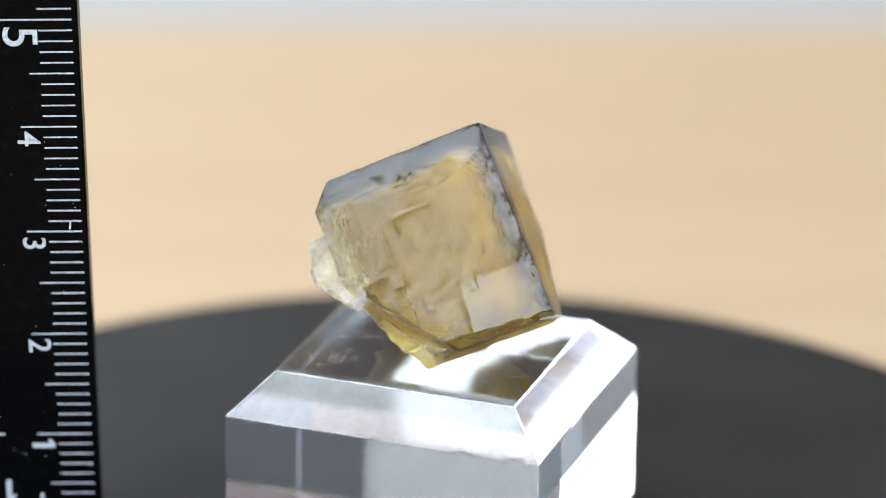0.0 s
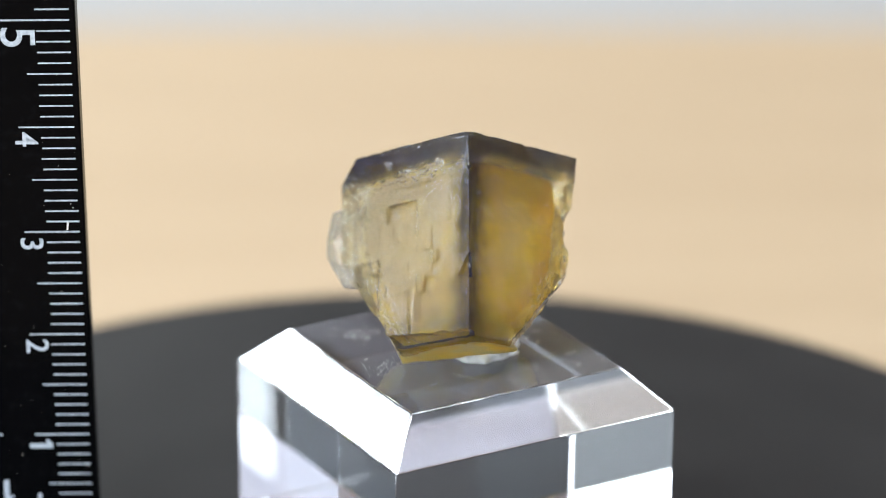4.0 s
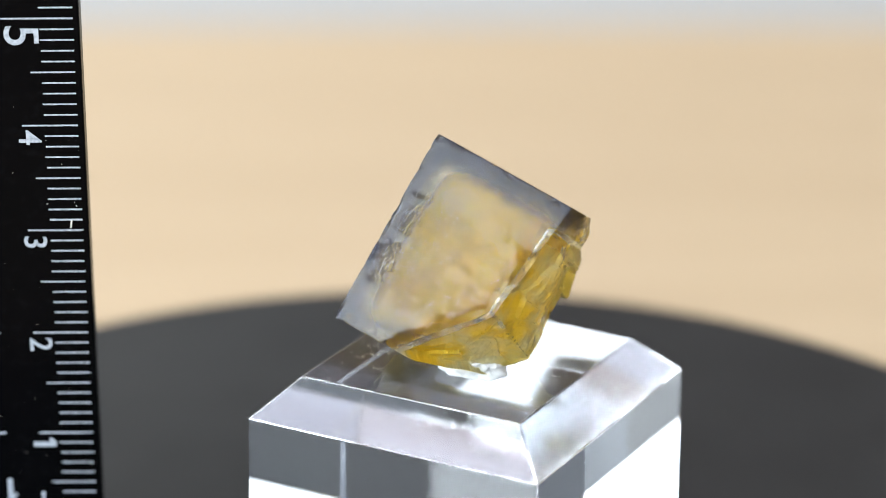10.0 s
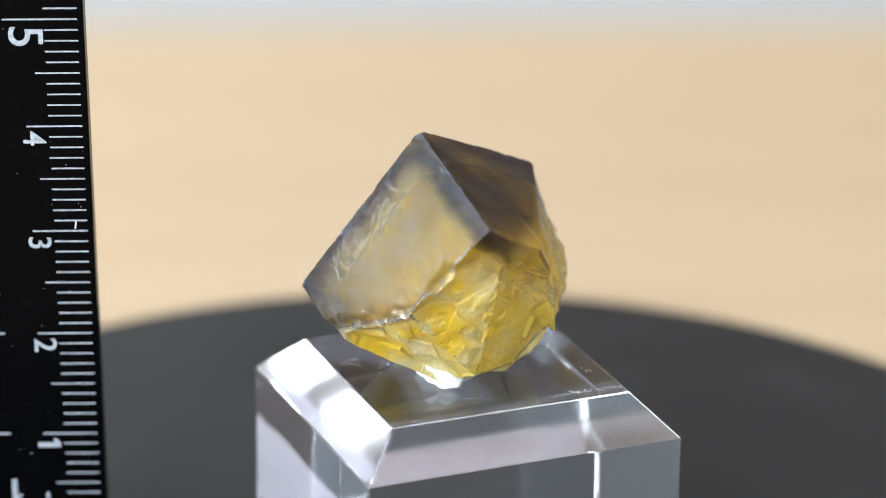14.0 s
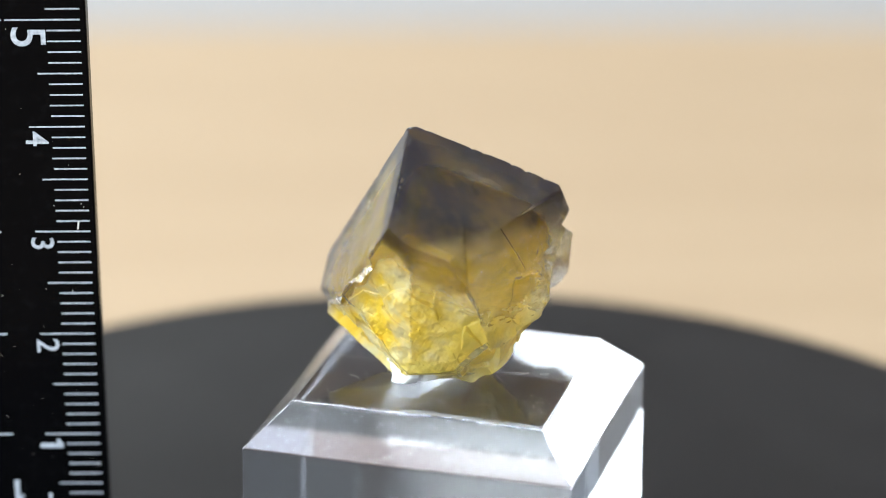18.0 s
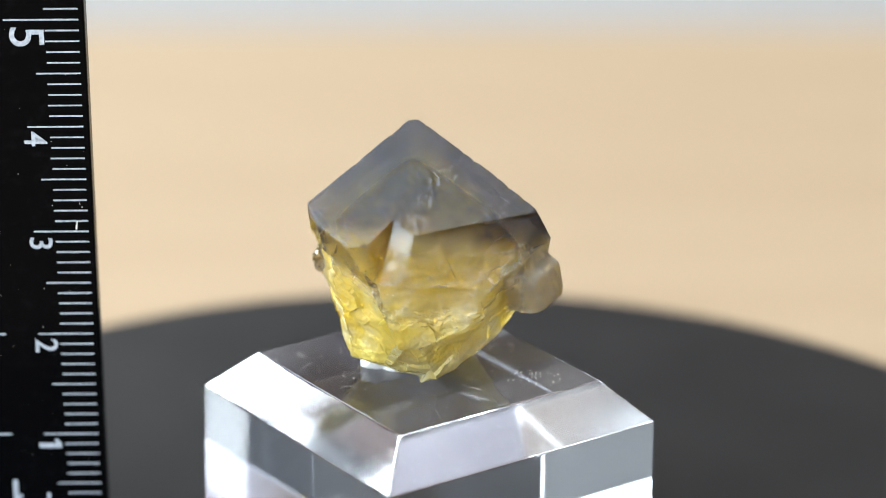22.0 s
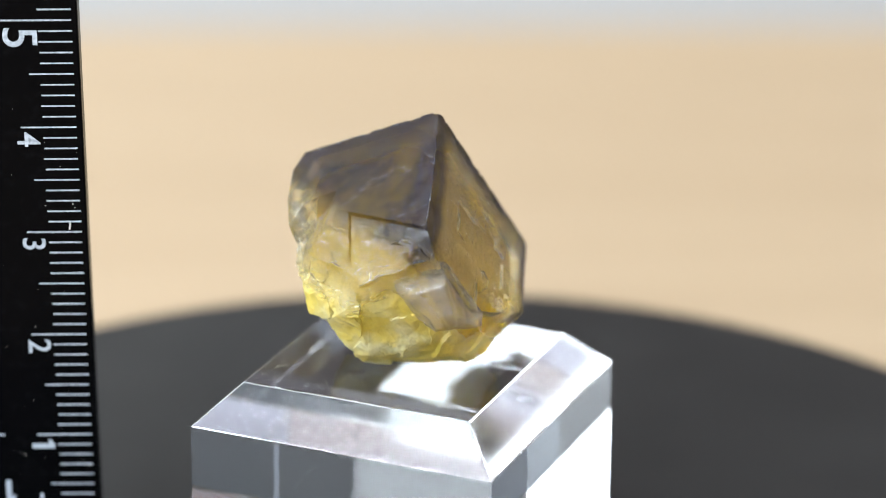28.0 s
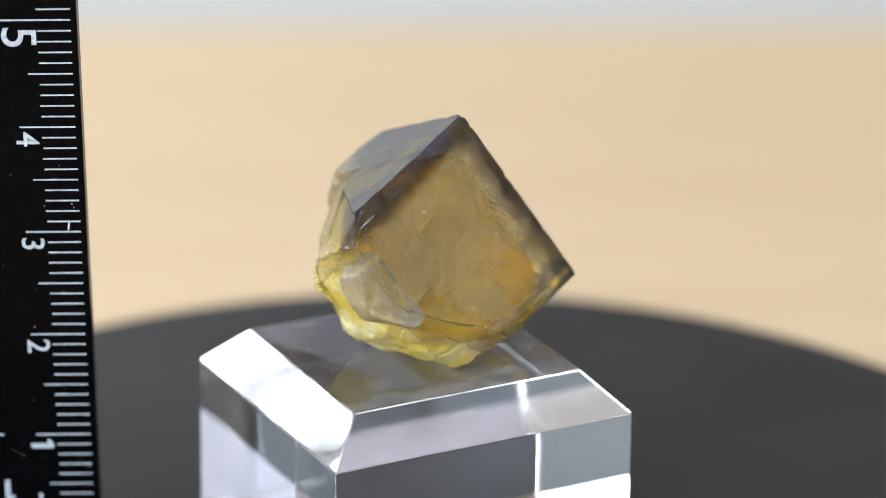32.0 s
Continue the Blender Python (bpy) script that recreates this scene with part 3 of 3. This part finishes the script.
    if at.x < hollow:
        way.x += hollow - at.x
    return way


def skinned(name, limits, cuts, voxel, mat, parent, sharp, carved, label=""):
    bm = cut_solid(limits, cuts)
    me = fine_mesh(bm, voxel)
    me.name = name
    if carved == "plain":
        soft = bmesh.new()
        soft.from_mesh(me)
        for k in range(120):
            bmesh.ops.smooth_vert(soft, verts=soft.verts[:], factor=0.5, use_axis_x=True, use_axis_y=True, use_axis_z=True)
        soft.to_mesh(me)
        soft.free()
    for v in me.vertices:
        if carved == "twin":
            v.co += 0.016 * noise.noise_vector(v.co * 5.0) + 0.010 * (plates(v.co.x + v.co.y, v.co.z, 0.06, 2.0) - 0.5) * Vector((0.3, 0.6, 0.7))
        else:
            v.co += relief(v.co, carved == "plain")
        v.co *= 0.01
    me.transform(Matrix.Diagonal((1, 1, -1, 1)))
    me.flip_normals()
    me.materials.append(mat)
    me.shade_smooth()
    me.set_sharp_from_angle(angle=radians(sharp))
    ob = new(name, me)
    ob.parent = parent
    if label:
        ob["label"] = label
    return ob


def crystal():
    ob = tagged(new("crystal"), "translucent yellow and violet-grey cubic crystal with a broken base", "mineral")
    skinned("outer_zone", (0, LIMITS[0], 0, LIMITS[1], 0, LIMITS[2]), WHOLE, 0.0078, CRYSTAL, ob, 24, True, "clear violet-grey outer zone with etched faces")
    # the heart keeps a zone's width from the grown faces and a hair from the broken ones
    tight = [(n, d - (0.16 if max(-Vector(n).x, -Vector(n).y, -Vector(n).z) > 0.85 else 0.05)) for n, d in CUTS]
    skinned("heart", (0.20, LIMITS[0] - 0.04, 0.15, LIMITS[1] - 0.03, 0.15, LIMITS[2] - 0.04), tight, 0.040, HEART, ob, 60, "plain", "cloudy yellow heart")
    # the smaller crystal grown on the side, with its corners off
    twin = [((0.59, 0.0, 0.806), 2.12), ((-0.4, 0.0, 0.917), 1.56), ((0.0, 0.70, 0.714), 1.62), ((0.70, 0.66, 0.28), 1.42), ((-0.6, 0.55, 0.58), 1.00)]
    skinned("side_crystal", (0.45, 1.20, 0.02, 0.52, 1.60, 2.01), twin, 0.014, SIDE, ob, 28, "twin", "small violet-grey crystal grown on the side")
    # pale cracks inside, along the cleavage
    rng = random.Random(11)
    for u, v, w, k, size in ((0.95, 1.05, 0.55, 0, 0.26), (1.10, 1.15, 0.85, 3, 0.22), (0.80, 1.18, 0.95, 3, 0.20), (1.25, 1.05, 1.15, 0, 0.24), (1.45, 0.80, 0.95, 1, 0.20), (0.70, 0.95, 1.10, 3, 0.24)):
        bm = box(-size / 100, size / 100, -size * 0.7 / 100, size * 0.7 / 100, -0.00004, 0.00004)
        turn = CLEAVAGE[k].to_track_quat("Z", "Y").to_matrix().to_4x4() @ Matrix.Rotation(rng.uniform(0, 3), 4, "Z")
        for f in bm.verts:
            f.co = Vector((f.co.x * (0.7 + 0.5 * rng.random()), f.co.y * (0.7 + 0.5 * rng.random()), f.co.z))
        bm.transform(Matrix.Diagonal((1, 1, -1, 1)) @ Matrix.Translation((u / 100, v / 100, w / 100)) @ turn)
        bmesh.ops.recalc_face_normals(bm, faces=bm.faces[:])
        part("inner_crack", bm, VEIL, ob)
    return ob


stone = crystal()


def putty():
    """A pressed lump that holds the crystal on the block."""
    bm = bmesh.new()
    bmesh.ops.create_icosphere(bm, subdivisions=5, radius=1.0)
    for v in bm.verts:
        d = 1 + 0.25 * noise.fractal(v.co * 1.7, 1.0, 2.0, 4)
        v.co = Vector((v.co.x * 0.0024 * d, v.co.y * 0.0030 * d, max(0.0, 0.0009 + v.co.z * 0.0022 * d)))
    return tagged(new("putty", mesh_of("putty", bm, PUTTY, True)), "small pressed lump of white putty under the crystal", "putty")


lump = putty()
LUMP = (0.0017, 0.0043, 0.01899)


# ---- ruler ----
def strip(u, z, length, thick):
    """A printed bar on the ruler's face; u runs to the right from the ends of the marks."""
    return box(u - length, u, -0.00104, -0.00096, z - thick / 2, z + thick / 2)


def digit(text, size, u, z, turn):
    if text == "1":
        bm = joined([(-0.00024, 0.00024, -0.00004, 0.00004, -0.00105, 0.00105)])
        f = [bm.verts.new((x, y, z)) for y in (-0.00004, 0.00004) for x, z in ((-0.00020, 0.00105), (-0.00020, 0.00058), (-0.00062, 0.00040), (-0.00066, 0.00062))]
        for k in ((0, 1, 2, 3), (7, 6, 5, 4), (0, 4, 5, 1), (1, 5, 6, 2), (2, 6, 7, 3), (3, 7, 4, 0)):
            bm.faces.new([f[i] for i in k])
        bm.transform(pose(u, -0.0010, z, 0, 0, 0) @ pose(0, 0, 0, 0, -turn, 0))
        return mesh_of("print", bm, WHITE)
    curve = bpy.data.curves.new("print", "FONT")
    curve.body, curve.size, curve.extrude, curve.align_x, curve.align_y, curve.offset = text, size, 0.00004, "CENTER", "CENTER", 0.00002
    ob = new("print", curve)
    ob.matrix_world = pose(u, -0.0010, z, 90, 0, 0) @ pose(0, 0, 0, 0, 0, turn)
    bpy.context.view_layer.update()
    me = bpy.data.meshes.new_from_object(ob.evaluated_get(bpy.context.evaluated_depsgraph_get()))
    me.transform(ob.matrix_world)
    bpy.data.objects.remove(ob)
    me.materials.clear()
    me.materials.append(WHITE)
    return me


def ruler():
    ob = tagged(new("ruler"), "upright black plastic ruler with white centimetre marks", "ruler")
    zero = 0.00108
    part("body", box(-0.0155, 0.00055, -0.001, 0.001, 0.0003, 0.108, 0.00018), BLACK, ob)
    for k in range(1, 101):
        length = 0.0030 if k % 5 else (0.0040 if k % 10 else (0.0066 if k % 50 == 0 else 0.0050))
        jitter = 0.00006 * (chance(k, 3) - 0.5)
        part("mark", strip(jitter, zero + k * 0.001, length + 0.0001 * (chance(k, 7) - 0.5), 0.00013 if k % 10 else 0.00014), WHITE, ob)
    for k in range(1, 11):
        me = digit(str(k), 0.0044 if k == 5 else 0.0029, -0.00445 if k != 5 else -0.0048, zero + k * 0.01 - (0.00160 if k == 5 else 0.00115), -90)
        number = new("number", me)
        number.parent = ob
        part("mark", strip(-0.0080 if k % 5 else -0.00695, zero + k * 0.01, 0.007, 0.00016), WHITE, ob)
    me = digit("1", 0.0029, -0.0079, zero + 0.0043, 180)
    number = new("number", me)
    number.parent = ob
    part("mark", strip(-0.0047, zero + 0.0034, 0.0003, 0.0012), WHITE, ob)
    # scuffs
    rng = random.Random(4)
    for k in range(46):
        u, z, size = -0.0088 + 0.009 * rng.random(), 0.004 + 0.052 * rng.random(), 0.000015 + 0.00003 * rng.random() ** 2
        part("scuff", strip(u, z, size * (1 + 2 * rng.random()), size), LINT, ob)
    bm = strip(-0.0010, zero + 0.0306, 0.00012, 0.0008)
    for v in bm.verts:
        v.co.x += 0.14 * (v.co.z - zero - 0.0304)
    part("scuff", bm, LINT, ob)
    return ob


scale = ruler()
scale.matrix_world = pose(-0.031570, 0.00042, 0.0001, 0.546, -1.093, 0)


def motions():
    for thing, at in ((disc, Matrix()), (block, pose(*BLOCK, 0)), (stone, STONE), (lump, pose(*LUMP)), (specks, pose(*BLOCK, 0))):
        walk(thing, [(t, pose(0, 0, 0, 0, 0, a) @ at) for t, a in enumerate(TURN)])


motions()
